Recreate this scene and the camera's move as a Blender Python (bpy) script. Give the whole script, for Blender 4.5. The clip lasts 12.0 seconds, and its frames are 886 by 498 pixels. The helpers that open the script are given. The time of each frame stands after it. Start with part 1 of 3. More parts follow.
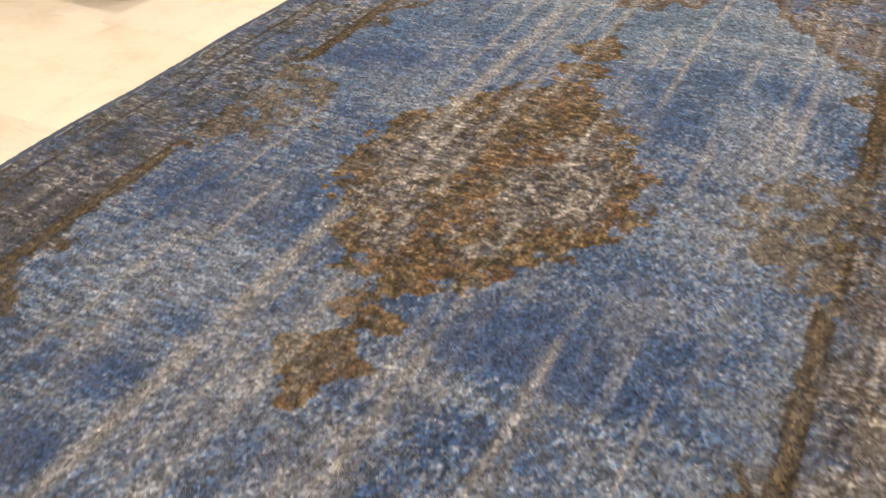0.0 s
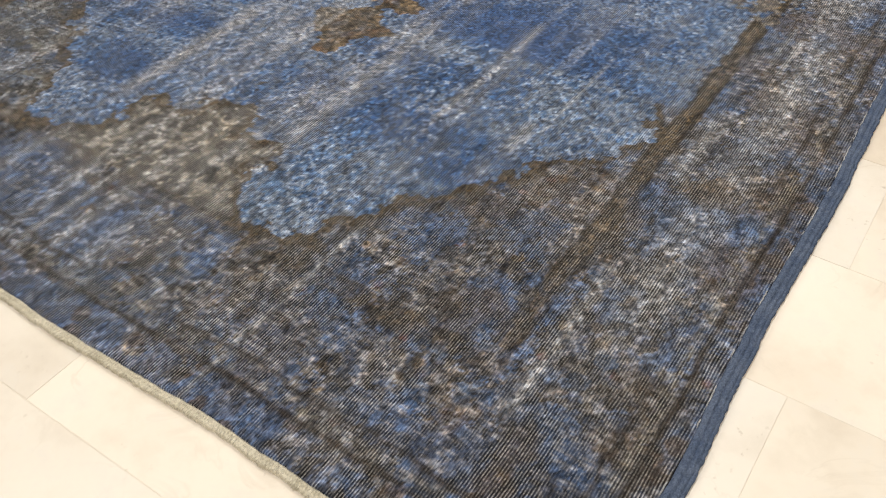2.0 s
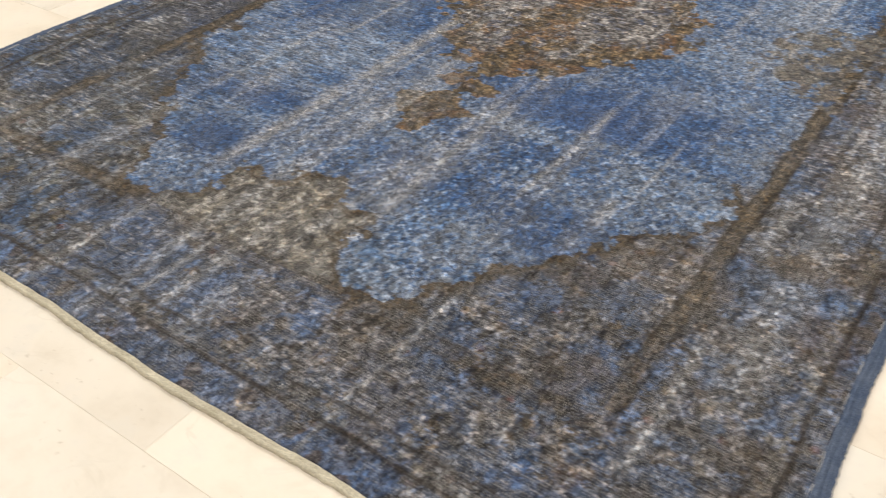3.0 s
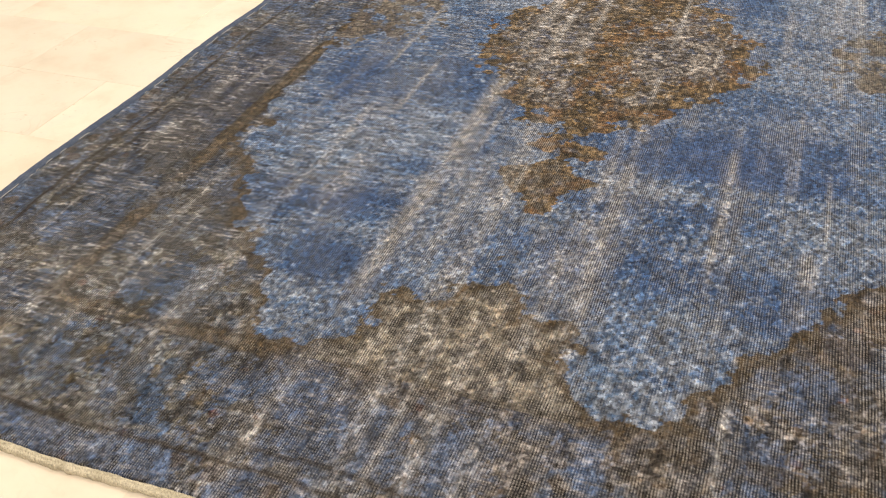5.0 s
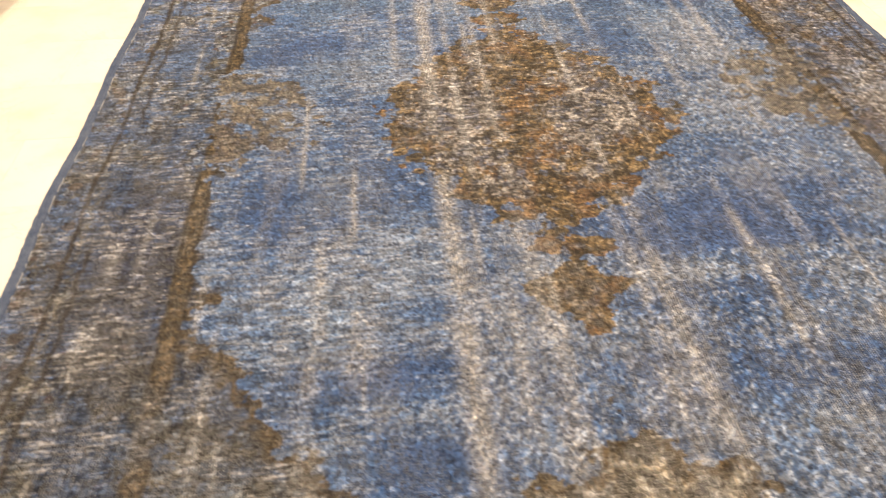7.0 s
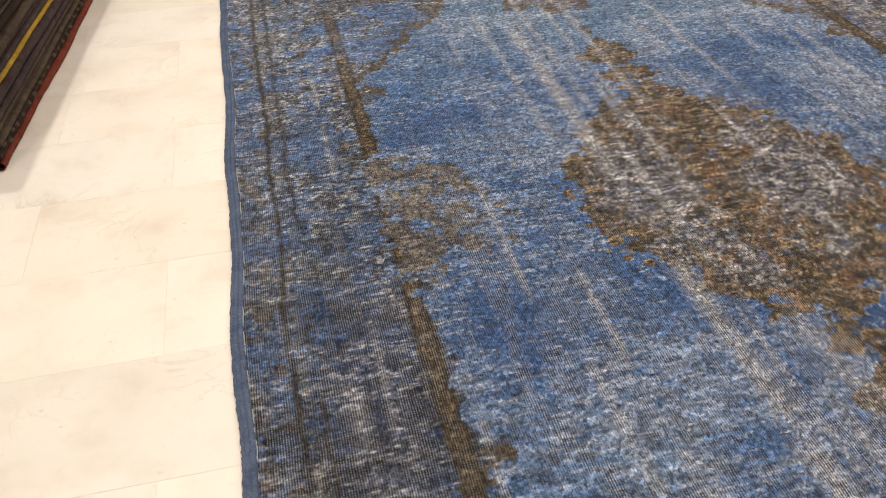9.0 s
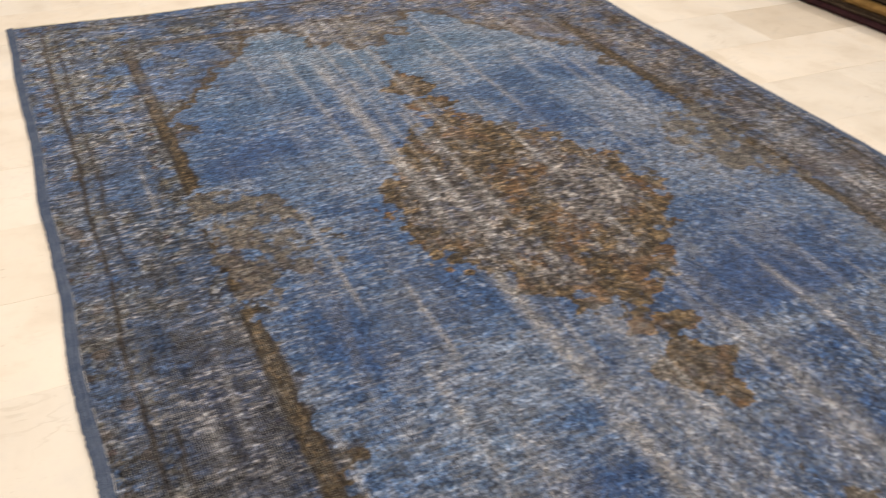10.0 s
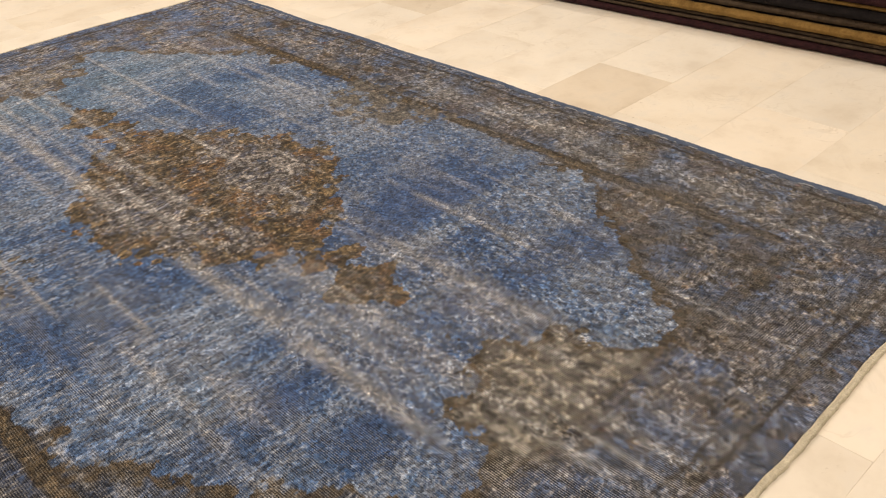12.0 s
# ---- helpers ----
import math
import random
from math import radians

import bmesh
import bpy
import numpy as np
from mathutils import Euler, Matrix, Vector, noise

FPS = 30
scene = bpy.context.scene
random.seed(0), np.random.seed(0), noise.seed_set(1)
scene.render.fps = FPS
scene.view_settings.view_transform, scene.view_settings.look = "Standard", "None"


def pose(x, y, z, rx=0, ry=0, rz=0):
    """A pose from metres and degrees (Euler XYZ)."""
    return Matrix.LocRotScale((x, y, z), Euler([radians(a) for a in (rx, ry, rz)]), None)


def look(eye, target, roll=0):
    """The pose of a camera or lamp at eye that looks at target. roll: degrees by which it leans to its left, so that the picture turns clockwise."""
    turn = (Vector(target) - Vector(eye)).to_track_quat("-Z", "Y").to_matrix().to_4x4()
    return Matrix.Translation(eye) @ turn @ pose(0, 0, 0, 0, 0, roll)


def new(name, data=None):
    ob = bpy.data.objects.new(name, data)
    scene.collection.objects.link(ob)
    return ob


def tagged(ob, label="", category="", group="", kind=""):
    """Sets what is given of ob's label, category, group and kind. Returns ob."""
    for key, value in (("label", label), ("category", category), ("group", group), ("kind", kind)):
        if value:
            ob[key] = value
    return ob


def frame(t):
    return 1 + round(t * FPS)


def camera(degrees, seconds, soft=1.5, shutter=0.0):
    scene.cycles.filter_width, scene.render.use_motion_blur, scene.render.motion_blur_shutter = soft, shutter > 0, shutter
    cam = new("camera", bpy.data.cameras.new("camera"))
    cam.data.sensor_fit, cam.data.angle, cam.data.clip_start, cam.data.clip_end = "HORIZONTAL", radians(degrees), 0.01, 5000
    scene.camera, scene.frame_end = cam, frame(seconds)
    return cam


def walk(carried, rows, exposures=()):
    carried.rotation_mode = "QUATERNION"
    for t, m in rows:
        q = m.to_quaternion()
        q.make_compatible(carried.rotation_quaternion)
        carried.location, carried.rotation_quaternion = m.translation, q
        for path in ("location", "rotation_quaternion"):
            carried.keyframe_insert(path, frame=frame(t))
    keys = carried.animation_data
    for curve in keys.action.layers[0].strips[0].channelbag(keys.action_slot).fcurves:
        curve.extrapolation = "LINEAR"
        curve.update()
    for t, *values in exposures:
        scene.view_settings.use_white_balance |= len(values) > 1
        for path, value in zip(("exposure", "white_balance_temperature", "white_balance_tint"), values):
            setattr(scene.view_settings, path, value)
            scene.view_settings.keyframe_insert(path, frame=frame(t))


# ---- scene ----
cam = camera(53.6, 12.0, soft=1.0, shutter=0.4)
PATH = [
    (0, (0.807, -1.666, 1.09), (0.0, -0.27, -0.093), -3.3),
    (0.3, (0.913, -1.762, 1.086), (0.11, -0.377, -0.113), -3.1),
    (0.5, (1.006, -1.827, 1.07), (0.169, -0.462, -0.129), -2.3),
    (1, (1.195, -1.967, 1.048), (0.319, -0.74, -0.266), -2.8),
    (1.5, (1.237, -2.041, 1.027), (0.402, -0.871, -0.364), -3.1),
    (2, (1.219, -2.134, 1.035), (0.394, -0.961, -0.36), -1.4),
    (2.1, (1.214, -2.156, 1.037), (0.396, -0.967, -0.347), -0.5),
    (2.5, (1.185, -2.22, 1.052), (0.386, -0.968, -0.287), 1.5),
    (3, (1.124, -2.28, 1.032), (0.211, -0.997, -0.201), -0.4),
    (3.5, (0.956, -2.269, 1.019), (0.015, -1.054, -0.261), -2.1),
    (3.7, (0.878, -2.264, 1.025), (-0.046, -1.044, -0.262), -4.1),
    (5.3, (0.334, -2.332, 1.045), (-0.218, -0.838, -0.165), -1.7),
    (5.5, (0.267, -2.296, 1.05), (-0.241, -0.806, -0.184), -1.4),
    (6, (0.086, -2.181, 1.056), (-0.258, -0.654, -0.19), -5.3),
    (6.5, (-0.055, -2.11, 1.077), (-0.163, -0.538, -0.154), -2.3),
    (6.7, (-0.163, -2.086, 1.086), (-0.157, -0.507, -0.141), -1.5),
    (7, (-0.313, -2.049, 1.113), (-0.221, -0.467, -0.108), -2.2),
    (7.5, (-0.448, -1.958, 1.129), (-0.337, -0.355, -0.062), -2.3),
    (7.7, (-0.507, -1.894, 1.116), (-0.43, -0.299, -0.088), -2.9),
    (9.3, (-1.028, -1.628, 1.151), (-0.632, -0.073, -0.044), -2.1),
    (9.5, (-1.058, -1.644, 1.163), (-0.586, -0.116, -0.039), -1.2),
    (9.9, (-1.063, -1.703, 1.184), (-0.357, -0.236, 0.022), 2.3),
    (10, (-1.054, -1.73, 1.183), (-0.305, -0.261, 0.051), 2.5),
    (10.5, (-0.994, -1.887, 1.186), (-0.105, -0.472, 0.087), 1.6),
    (11, (-0.922, -2.105, 1.165), (0.022, -0.732, 0.06), -0.9),
    (11.5, (-0.933, -2.176, 1.158), (0.114, -0.861, 0.074), -4.8),
    (12, (-0.963, -2.158, 1.166), (0.163, -0.904, 0.09), -3.7),
]
# the clip's own exposure and white balance: seconds, stops, kelvin, tint
EXPOSURES = [
    (0.0, 0.04, 7750, 14), (0.5, 0.24, 8050, 13), (1.0, 0.42, 7750, 12), (1.5, 0.02, 6300, 9), (3.5, 0.05, 6350, 9), (5.5, 0.16, 7400, 12), (6.0, 0.34, 7450, 12),
    (6.5, 0.44, 8200, 14), (7.0, 0.52, 8350, 15), (7.5, 0.36, 8250, 13), (9.4, -0.10, 6400, 13), (10.5, -0.15, 7400, 14), (11.0, -0.13, 7850, 15), (12.0, -0.15, 7450, 14),
]
walk(cam, [(t, look(eye, target, roll)) for t, eye, target, roll in PATH], EXPOSURES)

# ---- world and lamps: a closed showroom lit by small ceiling lamps ----
world = bpy.data.worlds.new("world")
scene.world = world
world.use_nodes = True
world.node_tree.nodes["Background"].inputs[0].default_value = (0.9, 0.92, 1.0, 1)
world.node_tree.nodes["Background"].inputs[1].default_value = 0.02

CEILING = 3.1
LAMPS = [(-2.02, 1.2, 42), (-2.6, -2.2, 50), (0.3, 0.2, 52), (0.1, 2.9, 50), (2.6, 1.4, 34), (2.5, -2.2, 38), (-0.1, -3.4, 36)]
for lx, ly, watts in LAMPS:
    lamp = bpy.data.lights.new("ceiling_lamp", "AREA")
    lamp.shape, lamp.size, lamp.energy, lamp.color = "DISK", 0.16, watts, (1.0, 0.93, 0.84)
    new("ceiling_lamp", lamp).matrix_world = pose(lx, ly, CEILING - 0.02)


# ---- small helpers ----
def part(name, bm, material, parent=None, label=""):
    me = bpy.data.meshes.new(name)
    bm.to_mesh(me)
    bm.free()
    return part_mesh(name, me, material, parent, label)


def part_mesh(name, me, material, parent=None, label=""):
    me.materials.clear()
    me.materials.append(material)
    ob = new(name, me)
    if parent:
        ob.parent = parent
    if label:
        ob["label"] = label
    return ob


def grid_mesh(name, pts, smooth=True):
    """A quad sheet from an array of points [rows, columns, 3]."""
    r, c = pts.shape[:2]
    me = bpy.data.meshes.new(name)
    me.vertices.add(r * c)
    me.vertices.foreach_set("co", pts.reshape(-1).astype(np.float32))
    i = np.arange((r - 1) * (c - 1))
    a = i // (c - 1) * c + i % (c - 1)
    quads = np.stack([a, a + 1, a + c + 1, a + c], axis=1).astype(np.int32)
    me.loops.add(quads.size)
    me.loops.foreach_set("vertex_index", quads.reshape(-1))
    me.polygons.add(len(quads))
    me.polygons.foreach_set("loop_start", (np.arange(len(quads)) * 4).astype(np.int32))
    me.polygons.foreach_set("use_smooth", np.full(len(quads), smooth))
    me.update(calc_edges=True)
    return me


def box_bm(x0, y0, z0, x1, y1, z1):
    bm = bmesh.new()
    bmesh.ops.create_cube(bm, size=1, matrix=Matrix.Translation(((x0 + x1) / 2, (y0 + y1) / 2, (z0 + z1) / 2))
                          @ Matrix.Diagonal((x1 - x0, y1 - y0, z1 - z0, 1)))
    return bm


TABLES = [np.random.RandomState(50 + k).rand(256, 256) for k in range(24)]


def value_noise(x, y, k):
    xi, yi = np.floor(x).astype(int), np.floor(y).astype(int)
    fx, fy = x - xi, y - yi
    fx, fy = fx * fx * (3 - 2 * fx), fy * fy * (3 - 2 * fy)
    tab = TABLES[k % 24]
    a, b = tab[yi % 256, xi % 256], tab[yi % 256, (xi + 1) % 256]
    c, d = tab[(yi + 1) % 256, xi % 256], tab[(yi + 1) % 256, (xi + 1) % 256]
    return (a * (1 - fx) + b * fx) * (1 - fy) + (c * (1 - fx) + d * fx) * fy


def fbm(x, y, k, octaves=3):
    total, amp, norm = 0, 1.0, 0
    for o in range(octaves):
        total = total + amp * value_noise(x * 2 ** o + 17.3 * o, y * 2 ** o + 9.1 * o, k + o)
        norm += amp
        amp *= 0.55
    return total / norm


def ramp(v, a, b):
    s = np.clip((v - a) / (b - a), 0, 1)
    return s * s * (3 - 2 * s)


def mixed(a, b, f):
    return a + (np.asarray(b) - a) * np.asarray(f)[..., None]


def inside(px, py, poly):
    """Signed distance to a closed polygon, positive inside."""
    best = np.full(px.shape, 9.0)
    odd = np.zeros(px.shape, bool)
    for (ax, ay), (bx, by) in zip(poly, poly[1:] + poly[:1]):
        ex, ey = bx - ax, by - ay
        s = np.clip(((px - ax) * ex + (py - ay) * ey) / (ex * ex + ey * ey + 1e-12), 0, 1)
        best = np.minimum(best, np.hypot(px - ax - s * ex, py - ay - s * ey))
        if ay != by:
            odd ^= ((ay > py) != (by > py)) & (px < ex * (py - ay) / ey + ax)
    return np.where(odd, best, -best)


def cells(x, y, k):
    """Jittered cells: distance to the nearest centre and two random numbers of that cell."""
    xi, yi = np.floor(x).astype(int), np.floor(y).astype(int)
    best, r1, r2 = np.full(x.shape, 9.0), np.zeros(x.shape), np.zeros(x.shape)
    ta, tb, tc, td = (TABLES[(k + j) % 24] for j in range(4))
    for dx in (-1, 0, 1):
        for dy in (-1, 0, 1):
            cx, cy = (xi + dx) % 256, (yi + dy) % 256
            d = np.hypot(xi + dx + ta[cy, cx] - x, yi + dy + tb[cy, cx] - y)
            near = d < best
            best = np.where(near, d, best)
            r1, r2 = np.where(near, tc[cy, cx], r1), np.where(near, td[cy, cx], r2)
    return best, r1, r2


# ---- materials ----
def material(name, rough=0.8, metal=0.0):
    m = bpy.data.materials.new(name)
    m.use_nodes = True
    b = m.node_tree.nodes["Principled BSDF"]
    b.inputs["Roughness"].default_value, b.inputs["Metallic"].default_value = rough, metal
    return m, m.node_tree.nodes, m.node_tree.links, b


def noise_node(n, l, vec, scale, detail=4.0, rough=0.55):
    t = n.new("ShaderNodeTexNoise")
    t.inputs["Scale"].default_value, t.inputs["Detail"].default_value, t.inputs["Roughness"].default_value = scale, detail, rough
    l.new(vec, t.inputs["Vector"])
    return t.outputs["Fac"]


def ramp_node(n, l, fac, stops):
    r = n.new("ShaderNodeValToRGB")
    while len(r.color_ramp.elements) < len(stops):
        r.color_ramp.elements.new(0.5)
    for e, (p, c) in zip(r.color_ramp.elements, stops):
        e.position, e.color = p, (*c, 1)
    l.new(fac, r.inputs["Fac"])
    return r.outputs["Color"]


def mix_node(n, l, a, b, fac, mode="MIX"):
    m = n.new("ShaderNodeMix")
    m.data_type, m.blend_type = "RGBA", mode
    for sock, value in ((m.inputs[6], a), (m.inputs[7], b), (m.inputs[0], fac)):
        if isinstance(value, (int, float)):
            sock.default_value = value
        elif isinstance(value, tuple):
            sock.default_value = (*value, 1)
        else:
            l.new(value, sock)
    return m.outputs[2]


def math_node(n, l, op, a, b=0.0, clamp=False):
    m = n.new("ShaderNodeMath")
    m.operation, m.use_clamp = op, clamp
    for sock, value in zip(m.inputs, (a, b)):
        if isinstance(value, (int, float)):
            sock.default_value = value
        else:
            l.new(value, sock)
    return m.outputs[0]


def coords(n, l, scale=(1, 1, 1), turn=0.0):
    c = n.new("ShaderNodeTexCoord")
    m = n.new("ShaderNodeMapping")
    m.inputs["Scale"].default_value, m.inputs["Rotation"].default_value = scale, (0, 0, turn)
    l.new(c.outputs["Object"], m.inputs["Vector"])
    return m.outputs["Vector"]


def bump(n, l, b, height, strength, distance):
    k = n.new("ShaderNodeBump")
    k.inputs["Strength"].default_value, k.inputs["Distance"].default_value = strength, distance
    l.new(height, k.inputs["Height"])
    l.new(k.outputs["Normal"], b.inputs["Normal"])


WARP = 0.0045    # spacing of the warp ribs
KNOT = 0.0036    # spacing of the knots in the sheet


def wool_pile():
    m, n, l, b = material("overdyed_wool_pile", 0.95)
    dye_and_sheen = n.new("ShaderNodeAttribute")
    dye_and_sheen.attribute_name = "dye_and_sheen"
    worn = n.new("ShaderNodeAttribute")
    worn.attribute_name = "worn"
    obj = coords(n, l)
    sep = n.new("ShaderNodeSeparateXYZ")
    l.new(obj, sep.inputs[0])
    wobble = noise_node(n, l, obj, 9, 2)
    across = math_node(n, l, "ADD", sep.outputs["X"], math_node(n, l, "MULTIPLY", wobble, 0.006))
    rib = math_node(n, l, "SINE", math_node(n, l, "MULTIPLY", across, 2 * math.pi / WARP))
    rib01 = math_node(n, l, "MULTIPLY_ADD", rib, 0.5)
    rib01.node.inputs[2].default_value = 0.5
    sharp = math_node(n, l, "POWER", rib01, 1.25)
    knot = noise_node(n, l, coords(n, l, (1, 0.45, 1)), 330, 2, 0.6)
    fibre = noise_node(n, l, coords(n, l, (1, 0.3, 1)), 900, 2, 0.6)
    gaps = ramp_node(n, l, noise_node(n, l, coords(n, l, (1, 0.25, 1)), 46, 4, 0.7), [(0.36, (0, 0, 0)), (0.54, (1, 1, 1))])
    grain = ramp_node(n, l, knot, [(0.25, (0.50, 0.50, 0.52)), (0.5, (1, 1, 1)), (0.78, (1.55, 1.52, 1.48))])
    knots = n.new("ShaderNodeTexVoronoi")
    knots.inputs["Scale"].default_value = 205
    shake = n.new("ShaderNodeVectorMath")
    shake.operation = "ADD"
    l.new(coords(n, l, (1, 0.72, 0)), shake.inputs[0])
    drifting = n.new("ShaderNodeTexNoise")
    drifting.inputs["Scale"].default_value = 70
    l.new(obj, drifting.inputs["Vector"])
    small = n.new("ShaderNodeVectorMath")
    small.operation = "SCALE"
    small.inputs["Scale"].default_value = 0.006
    l.new(drifting.outputs["Color"], small.inputs[0])
    l.new(small.outputs[0], shake.inputs[1])
    l.new(shake.outputs[0], knots.inputs["Vector"])
    tuft = n.new("ShaderNodeSeparateColor")
    l.new(knots.outputs["Color"], tuft.inputs[0])
    shade = ramp_node(n, l, tuft.outputs[0], [(0.0, (0.36, 0.36, 0.38)), (0.30, (0.70, 0.70, 0.71)), (0.62, (1.08, 1.07, 1.06)), (0.88, (1.48, 1.46, 1.43)), (1.0, (1.75, 1.72, 1.66))])
    hue = ramp_node(n, l, tuft.outputs[1], [(0.0, (1.14, 0.98, 0.86)), (0.5, (1, 1, 1)), (1.0, (0.86, 1.0, 1.16))])
    c0 = mix_node(n, l, mix_node(n, l, dye_and_sheen.outputs["Color"], shade, 0.95, "MULTIPLY"), hue, 0.5, "MULTIPLY")
    c1 = mix_node(n, l, c0, grain, 0.6, "MULTIPLY")
    c2 = mix_node(n, l, c1, ramp_node(n, l, fibre, [(0.3, (0.72, 0.72, 0.72)), (0.7, (1.28, 1.28, 1.28))]), 0.8, "MULTIPLY")
    pieces = ramp_node(n, l, noise_node(n, l, coords(n, l, (0.6, 0.5, 1)), 420, 2, 0.5), [(0.38, (0.15, 0.15, 0.15)), (0.56, (1, 1, 1))])
    runs = math_node(n, l, "MULTIPLY", gaps, pieces)
    picks = math_node(n, l, "SINE", math_node(n, l, "MULTIPLY", math_node(n, l, "ADD", sep.outputs["Y"], math_node(n, l, "MULTIPLY", wobble, 0.004)), 2 * math.pi / 0.0052))
    dots = math_node(n, l, "MULTIPLY_ADD", picks, 0.30)       # the weft crosses and breaks the warp into dots
    dots.node.inputs[2].default_value = 0.72
    bare = math_node(n, l, "MULTIPLY", math_node(n, l, "POWER", worn.outputs["Fac"], 0.6), 1.15)
    show = math_node(n, l, "MULTIPLY", math_node(n, l, "MULTIPLY", math_node(n, l, "MULTIPLY", sharp, dots), bare), runs, True)
    thread = mix_node(n, l, mix_node(n, l, dye_and_sheen.outputs["Color"], (2.3, 2.25, 2.2), 1.0, "MULTIPLY"), (0.50, 0.49, 0.475), 0.50)
    c3 = mix_node(n, l, c2, thread, show)
    valley = math_node(n, l, "MULTIPLY", math_node(n, l, "SUBTRACT", 1.0, rib01), math_node(n, l, "MULTIPLY", math_node(n, l, "MULTIPLY", worn.outputs["Fac"], gaps), 1.0), True)
    c4 = mix_node(n, l, c3, mix_node(n, l, c2, (0.26, 0.26, 0.28), 1.0, "MULTIPLY"), valley)
    l.new(c4, b.inputs["Base Color"])
    height = math_node(n, l, "ADD", math_node(n, l, "MULTIPLY", knot, 1.0), math_node(n, l, "MULTIPLY", rib01, 0.6))
    bump(n, l, b, height, 0.75, 0.003)
    b.inputs["Sheen Weight"].default_value = 0.06
    b.inputs["Sheen Roughness"].default_value = 0.5
    b.inputs["Specular IOR Level"].default_value = 0.15
    return m


def yarn(name, dark, light, wraps=320.0, axis="Y", rough=0.9):
    """Wool yarn wrapped round a cord or an edge, with thread ridges."""
    m, n, l, b = material(name, rough)
    obj = coords(n, l)
    sep = n.new("ShaderNodeSeparateXYZ")
    l.new(obj, sep.inputs[0])
    shift = math_node(n, l, "MULTIPLY", noise_node(n, l, obj, 60, 2), 0.02)
    ridge = math_node(n, l, "SINE", math_node(n, l, "MULTIPLY", math_node(n, l, "ADD", sep.outputs[axis], shift), wraps * 2 * math.pi))
    mottled = noise_node(n, l, obj, 28, 5, 0.7)
    col = ramp_node(n, l, mottled, [(0.3, dark), (0.7, light)])
    fine = ramp_node(n, l, noise_node(n, l, obj, 420, 2), [(0.3, (0.6, 0.6, 0.6)), (0.7, (1.3, 1.3, 1.3))])
    l.new(mix_node(n, l, col, fine, 0.8, "MULTIPLY"), b.inputs["Base Color"])
    bump(n, l, b, math_node(n, l, "ADD", ridge, math_node(n, l, "MULTIPLY", noise_node(n, l, obj, 300, 3), 1.5)), 0.6, 0.0012)
    b.inputs["Specular IOR Level"].default_value = 0.15
    return m


def marble(name="cream_marble_tile", tint=(1, 1, 1)):
    m, n, l, b = material(name, 0.42)
    info = n.new("ShaderNodeObjectInfo")
    c = n.new("ShaderNodeTexCoord")
    off = n.new("ShaderNodeVectorMath")
    off.operation = "ADD"
    l.new(c.outputs["Object"], off.inputs[0])
    comb = n.new("ShaderNodeCombineXYZ")
    l.new(math_node(n, l, "MULTIPLY", info.outputs["Random"], 37.0), comb.inputs[0])
    l.new(math_node(n, l, "MULTIPLY", info.outputs["Random"], 91.0), comb.inputs[1])
    l.new(comb.outputs[0], off.inputs[1])
    vec = off.outputs[0]
    cloud = ramp_node(n, l, noise_node(n, l, vec, 5.5, 6, 0.6), [(0.3, (0.67, 0.62, 0.545)), (0.5, (0.77, 0.73, 0.66)), (0.75, (0.82, 0.79, 0.73))])
    tone = ramp_node(n, l, info.outputs["Random"], [(0.0, (0.93, 0.92, 0.91)), (0.10, (0.95, 0.945, 0.94)), (0.3, (1, 1, 1)), (0.75, (1.02, 0.99, 0.96)), (1.0, (0.96, 0.94, 0.91))])
    col = mix_node(n, l, cloud, tone, 1.0, "MULTIPLY")
    veins = n.new("ShaderNodeTexNoise")
    veins.inputs["Scale"].default_value, veins.inputs["Detail"].default_value, veins.inputs["Distortion"].default_value = 7, 5, 1.4
    l.new(vec, veins.inputs["Vector"])
    vein = ramp_node(n, l, veins.outputs["Fac"], [(0.475, (0, 0, 0)), (0.5, (1, 1, 1)), (0.525, (0, 0, 0))])
    patch = ramp_node(n, l, noise_node(n, l, vec, 4, 2), [(0.5, (0, 0, 0)), (0.72, (0.30, 0.30, 0.30))])
    col = mix_node(n, l, col, (0.40, 0.34, 0.26), math_node(n, l, "MULTIPLY", vein, patch))
    smudge = ramp_node(n, l, noise_node(n, l, vec, 11, 5, 0.65), [(0.52, (0, 0, 0)), (0.70, (0.32, 0.32, 0.32))])
    col = mix_node(n, l, col, (0.56, 0.545, 0.52), smudge)
    pits = ramp_node(n, l, noise_node(n, l, vec, 75, 2), [(0.64, (0, 0, 0)), (0.74, (0.5, 0.5, 0.5))])
    pitted = math_node(n, l, "MULTIPLY", pits, ramp_node(n, l, noise_node(n, l, vec, 6, 1), [(0.5, (0, 0, 0)), (0.65, (1, 1, 1))]))
    col = mix_node(n, l, col, (0.36, 0.30, 0.23), pitted)
    l.new(mix_node(n, l, col, tint, 1.0, "MULTIPLY"), b.inputs["Base Color"])
    l.new(ramp_node(n, l, noise_node(n, l, vec, 14, 4), [(0.3, (0.36, 0.36, 0.36)), (0.7, (0.52, 0.52, 0.52))]), b.inputs["Roughness"])
    bump(n, l, b, noise_node(n, l, vec, 40, 3), 0.05, 0.001)
    return m


def plaster(name, col):
    m, n, l, b = material(name, 0.85)
    obj = coords(n, l)
    l.new(ramp_node(n, l, noise_node(n, l, obj, 2.5, 5), [(0.3, tuple(v * 0.93 for v in col)), (0.7, col)]), b.inputs["Base Color"])
    bump(n, l, b, noise_node(n, l, obj, 120, 3), 0.1, 0.001)
    return m


